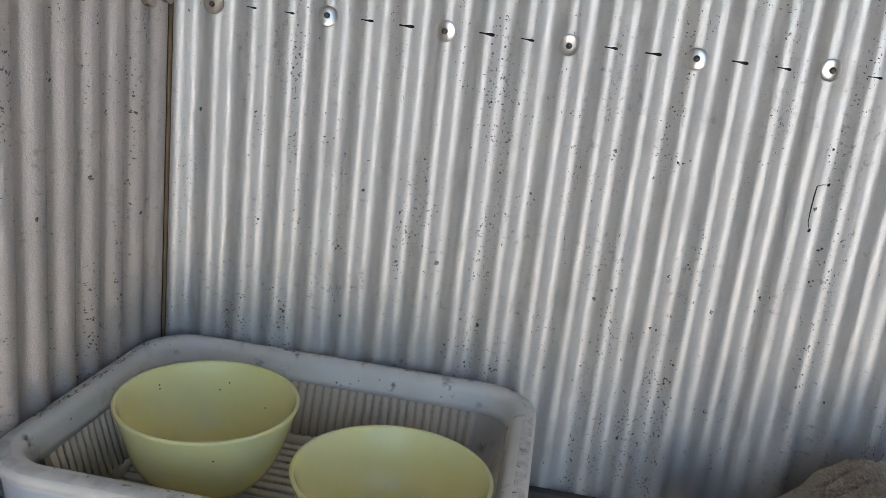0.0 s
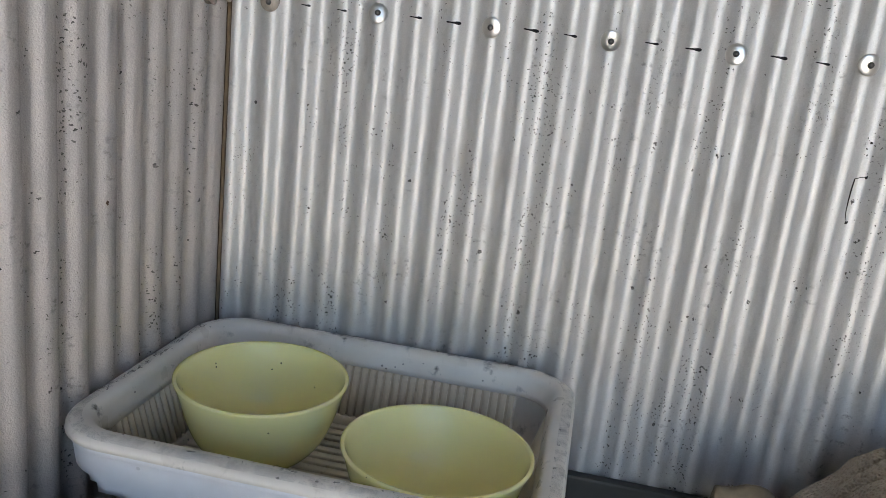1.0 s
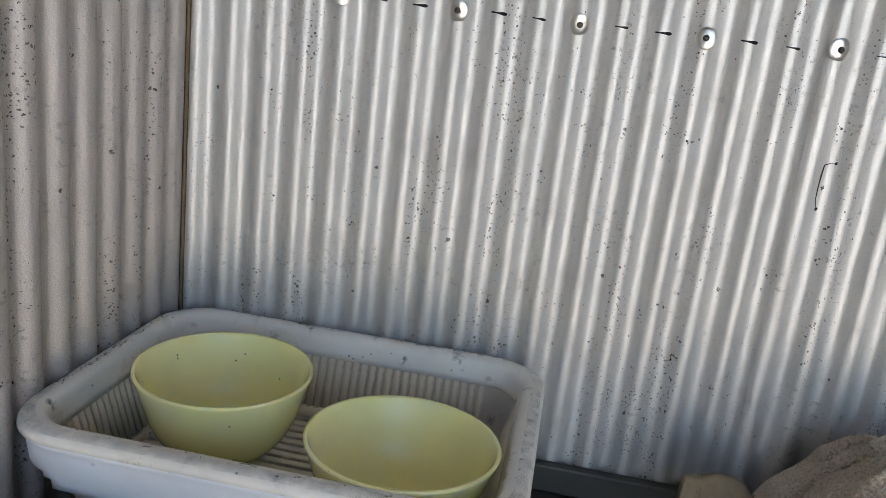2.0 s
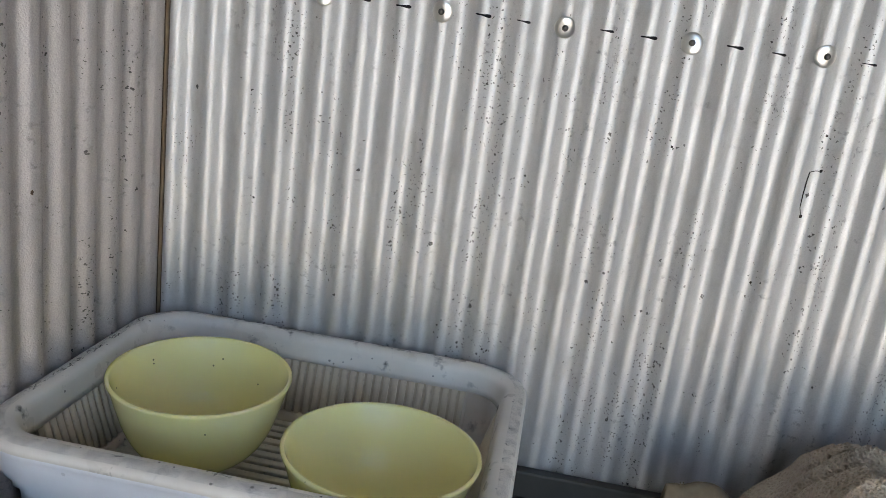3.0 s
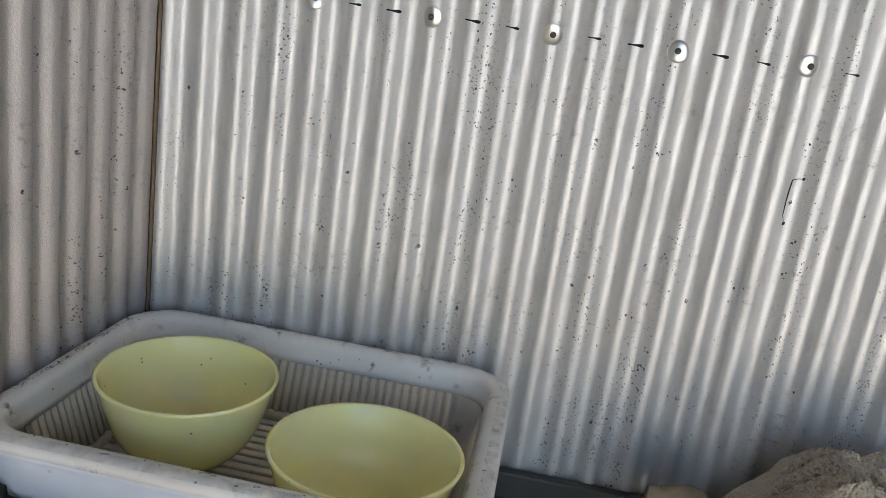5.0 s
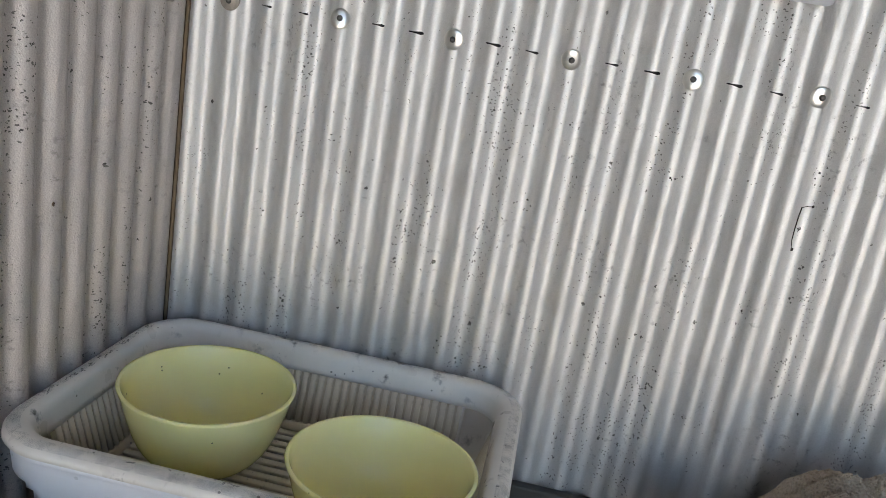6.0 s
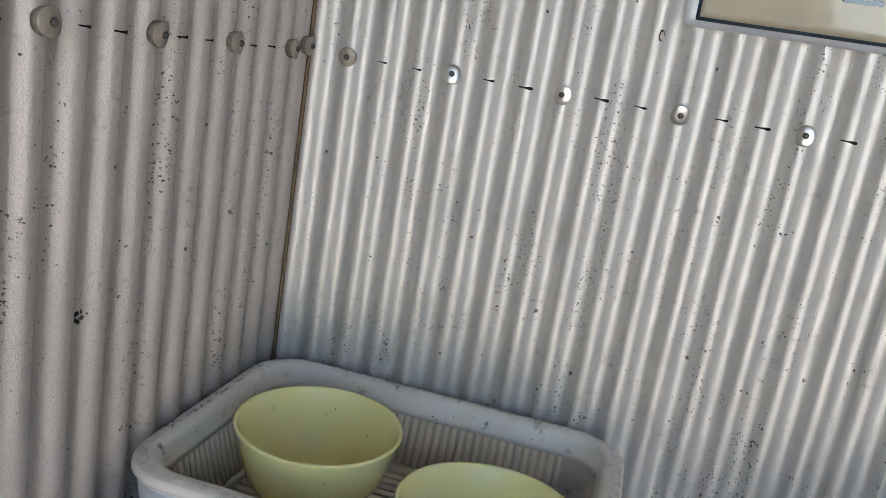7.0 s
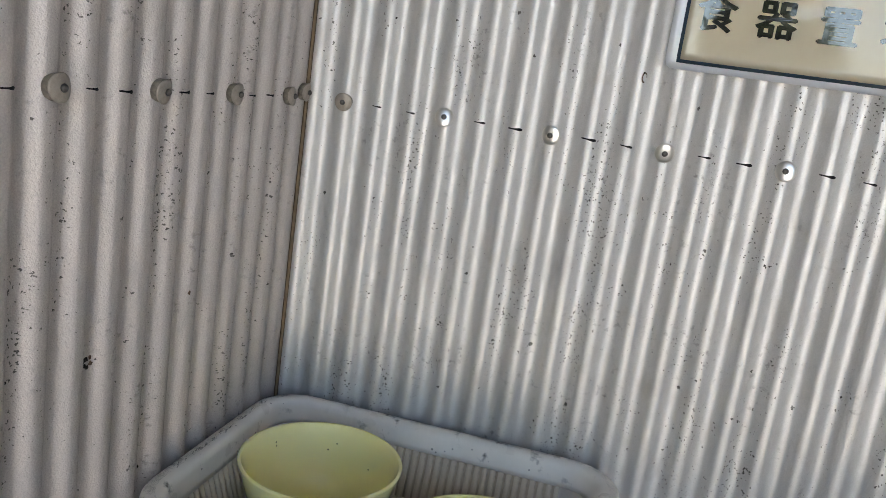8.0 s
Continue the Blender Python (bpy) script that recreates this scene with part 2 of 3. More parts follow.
def sheet(u0, u1, z0, z1, crest, place, lift=0.0, sag=0.0):
    """A corrugated sheet 0.4 mm thick; place(u, out, z) puts it on its wall."""
    bm = bmesh.new()
    n = max(2, int((u1 - u0) / PITCH * 16))
    us = [u0 + (u1 - u0) * i / n for i in range(n + 1)]
    rows = 14
    loops = []
    for k in range(rows + 1):
        z = z0 + (z1 - z0) * k / rows
        row = []
        for u in us:
            wob = 0.0004 * noise.noise((u * 5, z * 2, sag)) + 0.00005 * noise.noise((u * 31, z * 9, 3 + sag))
            wob += 0.0012 * math.exp(-(u - u0) / 0.003) if lift else 0
            row.append(place(u + 0.0002 * noise.noise((z * 5, 7, u * 3)), lift + corrugation(u, crest) + wob, z))
        loops.append(row)
    skin(bm, loops, close_ring=False)
    return bm


def on_back(u, out, z):
    return (u, -out, z)


def on_left(u, out, z):
    return (out, -u, z)


ROOF = 1.45
wall_back = tagged(new("wall_back", mesh_of(boxed(-0.10, 3.2, 0.012, 0.06, GROUND, ROOF), "wall_back", BOARD, False)), "grey boarding behind corrugated galvanised sheets", "wall", kind="structure")
wall_left = tagged(new("wall_left", mesh_of(boxed(-0.06, -0.012, -1.9, 0.012, GROUND, ROOF), "wall_left", BOARD, False)), "grey boarding behind corrugated galvanised sheets", "wall", kind="structure")
# unseen right wall and front board, added to bound the light from the front
wall_right = tagged(new("wall_right", mesh_of(boxed(1.9, 1.96, -1.9, 0.012, GROUND, ROOF), "wall_right", BOARD, False)), "unseen grey side wall, added to narrow the incoming light", "wall", kind="structure")
wall_front = tagged(new("wall_front", mesh_of(boxed(-0.06, 0.15, -1.96, -1.9, GROUND, ROOF), "wall_front", BOARD, False)), "unseen narrow grey board, added to bound the incoming light", "wall", kind="structure")
# assumed roof out of view; its edge cuts off the high sky
ceiling = tagged(new("ceiling", mesh_of(boxed(-0.2, 3.4, -2.0, 0.2, ROOF, ROOF + 0.05), "ceiling", ROOFING, False)), "plain grey underside of an unseen, assumed shed roof", "ceiling", kind="structure")
ground = tagged(new("ground", mesh_of(boxed(-400, 400, -400, 400, GROUND - 0.3, GROUND), "ground", CONCRETE, False)), "pale concrete yard that runs into the shed", "ground", kind="structure")
corner_post = tagged(new("corner_post", mesh_of(boxed(-0.0105, 0.006, -0.004, 0.0115, GROUND, ROOF, bevel=0.001), "corner_post", TIMBER, False)), "thin brown timber post in the corner gap", "post", kind="structure")

back_a = part("corrugated_sheet", sheet(0.0025, SEAM + 0.02, -0.05, ROOF, 0.040, on_back), ZINC, wall_back)
back_b = part("corrugated_sheet", sheet(SEAM, 3.2, -0.05, ROOF, 0.040, on_back, 0.0016, 5), ZINC, wall_back)
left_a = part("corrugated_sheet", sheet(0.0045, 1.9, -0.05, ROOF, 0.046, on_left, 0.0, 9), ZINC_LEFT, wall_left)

part("bead", boxed(0.0035, 0.0056, -0.0085, -0.0050, GROUND, ROOF, bevel=0.001), BEAD, corner_post, "thin tan timber edge", smooth=False)

# worktop with an upstand strip along the back wall
shelf = tagged(new("shelf"), "grey painted board shelf with a back strip", "shelf")
part("board", boxed(0.0, 1.8, -0.56, -0.004, -0.03, 0.0, bevel=0.002), BOARD, shelf, smooth=False)
part("back_strip", boxed(0.0, 1.8, -0.016, -0.0045, 0.0015, 0.027, bevel=0.002), STRIP, shelf, "dull grey metal strip", smooth=False)
for bx in (0.03, 1.72):
    for by in (-0.54, -0.06):
        part("leg", boxed(bx, bx + 0.05, by, by + 0.045, GROUND, -0.03, bevel=0.002), TIMBER, shelf, smooth=False)

# ---------------------------------------------------------------- fixings on the walls
ROW = 0.401


def washer(finish, words, deep=0.0010):
    ob = tagged(new("roofing_washer"), words, "washer", "nailed washers on the corrugated walls")
    dome = lathe([(0.0001, 0.0024), (0.0030, 0.0025), (0.0055, 0.0023), (0.0076, 0.0018), (0.0082, 0.0014), (0.0083, 0.0009), (0.0079, 0.0008), (0.0001, 0.0010)], 40)
    for v in dome.verts:  # bent a little over the ridge
        v.co.z -= 16 * v.co.x * v.co.x + 0.04 * max(0.0, abs(v.co.x + 0.2 * v.co.y) - 0.0022) - 0.06 * max(0.0, v.co.y - 0.003)
    part("dome", dome, finish, ob)
    seal = lathe([(0.0001, 0.0009), (0.0075, 0.0009), (0.0078, 0.0003), (0.0075, -deep), (0.0001, -deep)], 32)
    for v in seal.verts:
        v.co.z -= 14 * v.co.x * v.co.x
    part("seal", seal, RUBBER if deep < 0.002 else AGED, ob, "grey rubber ring" if deep < 0.002 else "thick aged tan rubber ring")
    part("nail", lathe([(0.0001, 0.0050), (0.0012, 0.0048), (0.0021, 0.0041), (0.0025, 0.0032), (0.0022, 0.0024), (0.0012, 0.0012), (0.0001, 0.0012)], 24), NAIL, ob, "small round nail head")
    return ob


first = washer(STEEL, "shiny bent metal washer with a nail")
worn = washer(DULL, "dull weathered washer with a nail", 0.0045)
TILTS = ((9, 4), (-12, 10), (5, -8), (14, 6), (-7, -9), (4, 11), (-9, 3), (8, -5))


def set_on(ob, wall, u, z, n):
    a, b = TILTS[n % len(TILTS)]
    if wall == "left":
        a, b = 0.4 * a, 0.25 * b
    out = AMP * 1.14 + 0.0034 if wall == "left" else AMP + 0.0012
    if wall == "back":
        return Matrix.Translation((u, -out, z)) @ pose(0, 0, 0, 90 + a, 0, b)
    return Matrix.Translation((out, -u, z)) @ pose(0, 0, 0, 90, 0, 90) @ pose(0, 0, 0, a, b, 0)


worn.matrix_basis = set_on(worn, "back", 0.040, ROW, 0)
first.matrix_basis = set_on(first, "back", 0.040 + 3 * PITCH, ROW, 1)
n = 2
for k in range(2, 24):
    dz = (0.0, -0.0005, -0.001, -0.001, -0.001, 0.002)[min(k, 5)] if k < 6 else 0
    copy_thing(first, set_on(first, "back", 0.040 + 3 * PITCH * k, ROW + dz, n))
    n += 1
for u in [0.0165] + [0.046 + 3 * PITCH * k for k in range(0, 16)]:
    copy_thing(worn, set_on(worn, "left", u, ROW + (0.004 if u < 0.02 else 0), n))
    n += 1


def dash(length, height):
    """A hand-drawn marker stroke that hugs the crown of a ridge."""
    bm = bmesh.new()
    top, low = [], []
    for i in range(9):
        u = -length / 2 + length * i / 8
        o = corrugation(u, 0) - AMP
        h = height * (0.45, 0.75, 0.6, 0.7, 0.85, 1.1, 1.45, 1.5, 0.8)[i]
        top.append((u, o, h / 2))
        low.append((u, o, -h / 2))
    skin(bm, [[(x, -o - 0.0004, z) for x, o, z in low], [(x, -o - 0.0008, z) for x, o, z in [(x, o, 0) for x, o, z in low]], [(x, -o - 0.0004, z) for x, o, z in top]], close_ring=False)
    return mesh_of(bm, "pen_mark", INK)


MARKS = [dash(0.0105, 0.0014), dash(0.0125, 0.0018), dash(0.0085, 0.0012)]
for k in range(1, 45):
    if k % 3:
        ob = part("pen_mark", MARKS[k % 2 if k > 3 else 2], None, back_a)
        ob.matrix_basis = Matrix.Translation((0.040 + PITCH * k, -AMP - 0.0012 if 0.040 + PITCH * k > SEAM else -AMP, ROW - 0.0001 + 0.0005 * math.sin(k * 2.1))) @ pose(0, 0, 0, 0, 3 + 2 * math.sin(k), 0)
for k in range(1, 24):
    if k % 3:
        ob = part("pen_mark", MARKS[k % 2], None, left_a)
        ob.matrix_basis = Matrix.Translation((AMP * 1.14, -0.046 - PITCH * k, ROW - 0.001 + 0.0006 * math.sin(k * 1.7))) @ pose(0, 0, 0, 0, 0, 90) @ pose(0, 0, 0, 0, 2 * math.sin(k), 0)
ob = part("pen_mark", MARKS[1], None, back_a)
ob.matrix_basis = Matrix.Translation((0.0125, 0.0015, ROW - 0.001))


def stain(r, seed, material, thick=0.0005):
    """A small crusty spot with an uneven outline."""
    bm = bmesh.new()
    ring = []
    for i in range(14):
        a = 2 * math.pi * i / 14
        q = r * (0.75 + 0.5 * noise.noise((math.cos(a) * 1.5, math.sin(a) * 1.5, seed * 3.7)))
        ring.append((q * math.cos(a), -0.0002, q * 1.3 * math.sin(a)))
    inner = [(x * 0.6, -thick, z * 0.6) for x, y, z in ring]
    rows = skin(bm, [ring, inner])
    bm.faces.new(rows[1])
    return mesh_of(bm, "stain", material)


SPOTS = [stain(0.0008, 1, GRIME), stain(0.0012, 2, GRIME), stain(0.0006, 3, GRIME), stain(0.0010, 4, GRIME)]
BACK_SPOTS = ((0.422, 0.322, 1), (0.505, 0.223, 1), (0.155, 0.211, 1), (0.157, 0.214, 3), (0.140, 0.306, 0), (0.079, 0.319, 0), (0.083, 0.300, 2), (0.084, 0.227, 1), (0.115, 0.230, 2),
    (0.248, 0.359, 0), (0.271, 0.346, 2), (0.313, 0.281, 1), (0.302, 0.277, 2), (0.345, 0.302, 2), (0.369, 0.221, 0), (0.448, 0.157, 1), (0.444, 0.138, 3), (0.450, 0.113, 0),
    (0.413, 0.173, 2), (0.479, 0.121, 0), (0.303, 0.126, 3), (0.299, 0.128, 1), (0.258, 0.143, 1), (0.534, 0.346, 1), (0.537, 0.344, 2), (0.079, 0.480, 1))
for i, (u, z, k) in enumerate(BACK_SPOTS):
    host = back_b if u > SEAM else back_a
    ob = part("stain", SPOTS[k], None, host)
    slope = math.atan(-AMP * 2 * math.pi / PITCH * math.sin(2 * math.pi * (u - 0.040) / PITCH))
    ob.matrix_basis = Matrix.Translation((u, -corrugation(u, 0.040) - (0.0021 if u > SEAM else 0.0006), z)) @ pose(0, 0, 0, 0, i * 47, -math.degrees(slope))
rnd = random.Random(12)
for u, z, k in BACK_SPOTS:  # finer flecks gather round the larger ones
    for _ in range(5):
        u1, z1 = u + rnd.gauss(0, 0.0035), z + rnd.gauss(0, 0.008)
        ob = part("stain", SPOTS[2], None, back_b if u1 > SEAM else back_a)
        slope = math.atan(-AMP * 2 * math.pi / PITCH * math.sin(2 * math.pi * (u1 - 0.040) / PITCH))
        size = rnd.uniform(0.5, 1.2)
        ob.matrix_basis = Matrix.Translation((u1, -corrugation(u1, 0.040) - (0.0021 if u1 > SEAM else 0.0006), z1)) @ pose(0, 0, 0, 0, rnd.uniform(0, 180), -math.degrees(slope)) @ Matrix.Diagonal((size, 1, size * rnd.uniform(0.8, 2), 1))
for i, (u, z, r) in enumerate(((0.2835, 0.2295, 0.0021), (0.2800, 0.2265, 0.0018), (0.2845, 0.2255, 0.0016), (0.2805, 0.2305, 0.0014), (0.2822, 0.2240, 0.0015), (0.2780, 0.2290, 0.0008), (0.2862, 0.2285, 0.0009), (0.179, 0.252, 0.0016), (0.234, 0.135, 0.0011), (0.351, 0.237, 0.001), (0.223, 0.227, 0.0012), (0.126, 0.273, 0.0009))):
    ob = part("stain", stain(r, 20 + i, RUST if i in (1, 3, 7) else GRIME, 0.0009), None, left_a, "brown rust spot" if i == 0 else "")
    slope = math.atan(-AMP * 2 * math.pi / PITCH * math.sin(2 * math.pi * (u - 0.046) / PITCH))
    ob.matrix_basis = Matrix.Translation((corrugation(u, 0.046) + 0.0006, -u, z)) @ pose(0, 0, 0, 0, 0, 90 + math.degrees(slope))


def tube(points, r, n=6):
    bm = bmesh.new()
    loops = []
    for i, p in enumerate(points):
        d = (Vector(points[min(i + 1, len(points) - 1)]) - Vector(points[max(i - 1, 0)])).normalized()
        s = d.cross(Vector((0.3, 1, 0.2))).normalized()
        t = d.cross(s)
        rr = r(i / (len(points) - 1)) if callable(r) else r
        loops.append([tuple(Vector(p) + rr * (math.cos(2 * math.pi * k / n) * s + math.sin(2 * math.pi * k / n) * t)) for k in range(n)])
    rows = skin(bm, loops)
    bm.faces.new(reversed(rows[0]))
    bm.faces.new(rows[-1])
    bmesh.ops.recalc_face_normals(bm, faces=bm.faces)
    return bm


wire = tagged(new("bent_wire"), "short dark bent wire hooked on the corrugated sheet", "wire")
part("strand", tube([(0.5335, -0.0075, 0.3200), (0.5290, -0.0078, 0.3196), (0.5256, -0.0072, 0.3180), (0.5252, -0.0064, 0.310), (0.5250, -0.0062, 0.300), (0.5252, -0.0062, 0.290), (0.5268, -0.0066, 0.2845)], lambda q: 0.00025 + 0.0003 * math.sin(math.pi * q) ** 2), GRIME, wire)
for px, pz, r in ((0.5335, 0.3200, 0.0013), (0.5270, 0.2835, 0.0014)):
    part("blob", stain(r, 31 + px, GRIME, 0.0014), None, wire).matrix_basis = Matrix.Translation((px, -0.0070, pz))
hole = tagged(new("nail_hole"), "torn rusty nail hole in the sheet", "hole")
hole.parent = back_a
del hole["label"], hole["category"]
part("rim", tube([(0.299 + 0.0018 * math.cos(0.5 * k), -0.0052, 0.458 + 0.0040 * math.sin(0.5 * k)) for k in range(11)], lambda q: 0.0003 + 0.0005 * q), RUST, hole)
part("burr", stain(0.0011, 41, GRIME, 0.0009), None, hole).matrix_basis = Matrix.Translation((0.2985, -0.0052, 0.4615))

# ---------------------------------------------------------------- laminated sign
SX0, SX1, SZ0, SZ1, SY = 0.3125, 0.5085, 0.4680, 0.585, -0.0072
sign = tagged(new("laminated_sign"), "laminated cream card sign with a navy border and black characters", "sign")


def card(x0, x1, z0, z1, r, y, thick):
    """A thin plate that stands against the wall, with rounded corners and a slight buckle."""
    bm = bmesh.new()
    nx, nz = 40, 16
    def at(i, k):
        x, z = x0 + (x1 - x0) * i / nx, z0 + (z1 - z0) * k / nz
        ex, ez = min(x - x0, x1 - x), min(z - z0, z1 - z)
        if ex < r and ez < r:
            d = math.hypot(r - ex, r - ez)
            if d > r:
                f = r / d
                x = x + (1 - f) * (r - ex) * (1 if x - x0 < x1 - x else -1)
                z = z + (1 - f) * (r - ez) * (1 if z - z0 < z1 - z else -1)
        buckle = 0.0005 * math.sin(x * 28)
        return (x, y - buckle, z)
    grid = [[at(i, k) for i in range(nx + 1)] for k in range(nz + 1)]
    skin(bm, grid, close_ring=False)
    got = bmesh.ops.solidify(bm, geom=bm.faces[:], thickness=thick)
    bmesh.ops.recalc_face_normals(bm, faces=bm.faces)
    return bm


part("film", card(SX0, SX1, SZ0, SZ1, 0.006, SY, 0.0006), FILM, sign, "clear laminate margin")
part("border", card(SX0 + 0.0085, SX1 - 0.0070, SZ0 + 0.0052, SZ1 - 0.0075, 0.0008, SY - 0.0008, 0.0003), NAVY, sign, "navy printed border")
part("paper", card(SX0 + 0.0112, SX1 - 0.0097, SZ0 + 0.0079, SZ1 - 0.0102, 0.0006, SY - 0.0012, 0.0003), CARD, sign, "cream printed paper")
for i, ch in enumerate("食器置場"):
    cu = bpy.data.curves.new("glyph", "FONT")
    cu.body, cu.size = ch, 0.0312
    cu.align_x = "CENTER"
    tmp = bpy.data.objects.new("glyph", cu)
    me = bpy.data.meshes.new_from_object(tmp)
    bpy.data.objects.remove(tmp)
    bm = bmesh.new()
    for k, (dx, dz) in enumerate(((0, 0), (0.0010, 0), (-0.0010, 0), (0, 0.0007), (0, -0.0007))):  # printed bold
        old = len(bm.verts)
        bm.from_mesh(me)
        bm.verts.ensure_lookup_table()
        for v in bm.verts[old:]:
            x, z = v.co.x + dx + 0.345 + 0.0455 * i, v.co.y + dz + 0.5030
            v.co = (x, SY - 0.0019 - 0.00003 * k - 0.0005 * math.sin(x * 28), z)
    part("character", bm, BLACK, sign, "bold black character", smooth=False)

# ---------------------------------------------------------------- draining basket in its tub
BX0, BX1, BY0, BY1, RIM = 0.0055, 0.3435, -0.262, -0.011, 0.1205
CR = 0.046


def ring(inset, z, x0=BX0, x1=BX1, y0=BY0, y1=BY1, r=CR):
    return round_rect(x0 + inset, x1 - inset, y0 + inset, y1 - inset, r - inset * 0.9, z)


def swept(profile, **k):
    bm = bmesh.new()
    skin(bm, [ring(i, z, **k) for i, z in profile], close_loops=True)
    bmesh.ops.recalc_face_normals(bm, faces=bm.faces)
    return bm


FLOOR = 0.050
basket = tagged(new("draining_basket"), "grubby white plastic draining basket with slotted sides", "basket")
basket.location = (0, 0, 0)
part("rim", swept([(0.0216, 0.0995), (0.0205, 0.104), (0.0185, 0.1140), (0.0172, 0.1178), (0.0148, 0.1200), (0.0100, 0.1208), (0.0055, 0.1204), (0.0022, 0.1188), (0.0004, 0.1162), (0.0, 0.1130), (0.0018, 0.1125), (0.0030, 0.1155), (0.0060, 0.1176), (0.013, 0.1178), (0.0150, 0.1155), (0.0175, 0.104), (0.0185, 0.0995)]), WHITE, basket, "broad rounded rim with dark scuffs")
part("dirt_film", swept([(0.0024, 0.1193), (0.0055, 0.12075), (0.0100, 0.12115), (0.0104, 0.1209), (0.0055, 0.1205), (0.0026, 0.1191)]), FILM_DIRT, basket, "thin grey-brown dirt on the rim")
# backing behind the ribs, in a darker tan than they have
part("liner", swept([(0.0196, 0.1000), (0.0342, FLOOR - 0.002), (0.0330, FLOOR - 0.002), (0.0184, 0.1000)]), LINER, basket, "recessed tan grooves, darker than the ribs")
part("skirt", swept([(0.0355, FLOOR + 0.006), (0.0335, FLOOR + 0.008), (0.0375, FLOOR - 0.004), (0.0405, FLOOR - 0.004)]), RIBS, basket)


def rib_mesh(a, b, w, t):
    """A tapered bar from a to b."""
    bm = bmesh.new()
    a, b = Vector(a), Vector(b)
    up = (b - a).normalized()
    loops = []
    for p in (a, b):
        loops.append([tuple(p + Vector((sx * w, sy * t, 0))) for sx, sy in ((-1, -0.4), (-0.6, -1), (0.6, -1), (1, -0.4), (1, 1), (-1, 1))])
    rows = skin(bm, loops)
    bm.faces.new(reversed(rows[0]))
    bm.faces.new(rows[1])
    bmesh.ops.recalc_face_normals(bm, faces=bm.faces)
    return mesh_of(bm, "rib", RIBS)


lean = 0.0125
RIB = rib_mesh((0, -lean, FLOOR + 0.002), (0, 0.0020, 0.1002), 0.0025, 0.0013)
GAP = 0.0073
x = BX0 + 0.052
while x < BX1 - 0.050:
    part("rib", RIB, None, basket).matrix_basis = pose(x, BY1 - 0.0221, 0)
    part("rib", RIB, None, basket).matrix_basis = pose(x, BY0 + 0.0221, 0, 0, 0, 180)
    x += GAP
y = BY0 + 0.062
while y < BY1 - 0.050:
    part("rib", RIB, None, basket).matrix_basis = pose(BX0 + 0.0221, y, 0, 0, 0, 90)
    part("rib", RIB, None, basket).matrix_basis = pose(BX1 - 0.0221, y, 0, 0, 0, -90)
    y += GAP
for sx, sy in ((0, 0), (1, 0), (0, 1), (1, 1)):
    # the plain rounded corners between the slotted sides
    bm = bmesh.new()
    loops = []
    for inset, z in ((0.0370, FLOOR), (0.0213, 0.1000)):
        r = CR - inset * 0.9
        cx = BX1 - inset - r if sx else BX0 + inset + r
        cy = BY1 - inset - r if sy else BY0 + inset + r
        a0 = {(1, 1): 0, (0, 1): 90, (0, 0): 180, (1, 0): 270}[(sx, sy)]
        loops.append([(cx + r * math.cos(radians(a0 + 9 * i)), cy + r * math.sin(radians(a0 + 9 * i)), z) for i in range(11)])
        loops[-1] = [tuple(2 * Vector(loops[-1][0]) - Vector(loops[-1][1]))] + loops[-1] + [tuple(2 * Vector(loops[-1][-1]) - Vector(loops[-1][-2]))]
    skin(bm, loops, close_ring=False)
    bmesh.ops.solidify(bm, geom=bm.faces[:], thickness=0.002)
    bmesh.ops.recalc_face_normals(bm, faces=bm.faces)
    part("corner", bm, WHITE, basket)
SLAT = mesh_of(boxed(BX0 + 0.037, BX1 - 0.037, -0.0034, 0.0034, FLOOR - 0.002, FLOOR + 0.0012, bevel=0.0008), "slat", RIBS)
y = BY0 + 0.041
while y < BY1 - 0.039:
    part("slat", SLAT, None, basket).matrix_basis = pose(0, y, 0)
    y += 0.0104
for k in range(4):
    x = BX0 + 0.06 + k * (BX1 - BX0 - 0.12) / 3
    part("crossbar", boxed(x - 0.002, x + 0.002, BY0 + 0.038, BY1 - 0.038, FLOOR - 0.006, FLOOR - 0.0022), RIBS, basket, smooth=False)

tub = tagged(new("plastic_tub"), "white plastic tub, chipped at a corner, under the basket", "tub")
bm = bmesh.new()
prof = [(0.0056, 0.1128), (0.0048, 0.1118), (0.0048, 0.1098), (0.0053, 0.1092), (0.0062, 0.1080)] + [(0.0062 + 0.014 * (0.108 - z) / 0.108, z) for z in (0.103, 0.098, 0.094, 0.090, 0.086, 0.083, 0.079, 0.074, 0.069, 0.062, 0.05, 0.035, 0.02, 0.008)] + [(0.026, 0.0012)]
rows = skin(bm, [ring(i, z) for i, z in prof])
bm.faces.new(rows[-1])
bm.faces.ensure_lookup_table()
gone = []
for f in bm.faces:
    c = f.calc_center_median()
    # broken-out corner with a stepped edge
    if c.y < -0.16 and 0.004 < c.z < 0.0885 and c.x < 0.038 + (0.010 if c.z < 0.0845 else 0) + (0.009 if c.z < 0.080 else 0) + 0.3 * max(0.0, 0.080 - c.z):
        gone.append(f)
bmesh.ops.delete(bm, geom=gone, context="FACES")
bmesh.ops.recalc_face_normals(bm, faces=bm.faces)
bmesh.ops.solidify(bm, geom=bm.faces[:], thickness=-0.0022)
part("shell", bm, TUB, tub)
part("grime_line", swept([(0.0036, 0.1127), (0.0036, 0.1117), (0.0050, 0.1117), (0.0050, 0.1127)]), SEAM_DIRT, tub, "dark dirt in the seam")

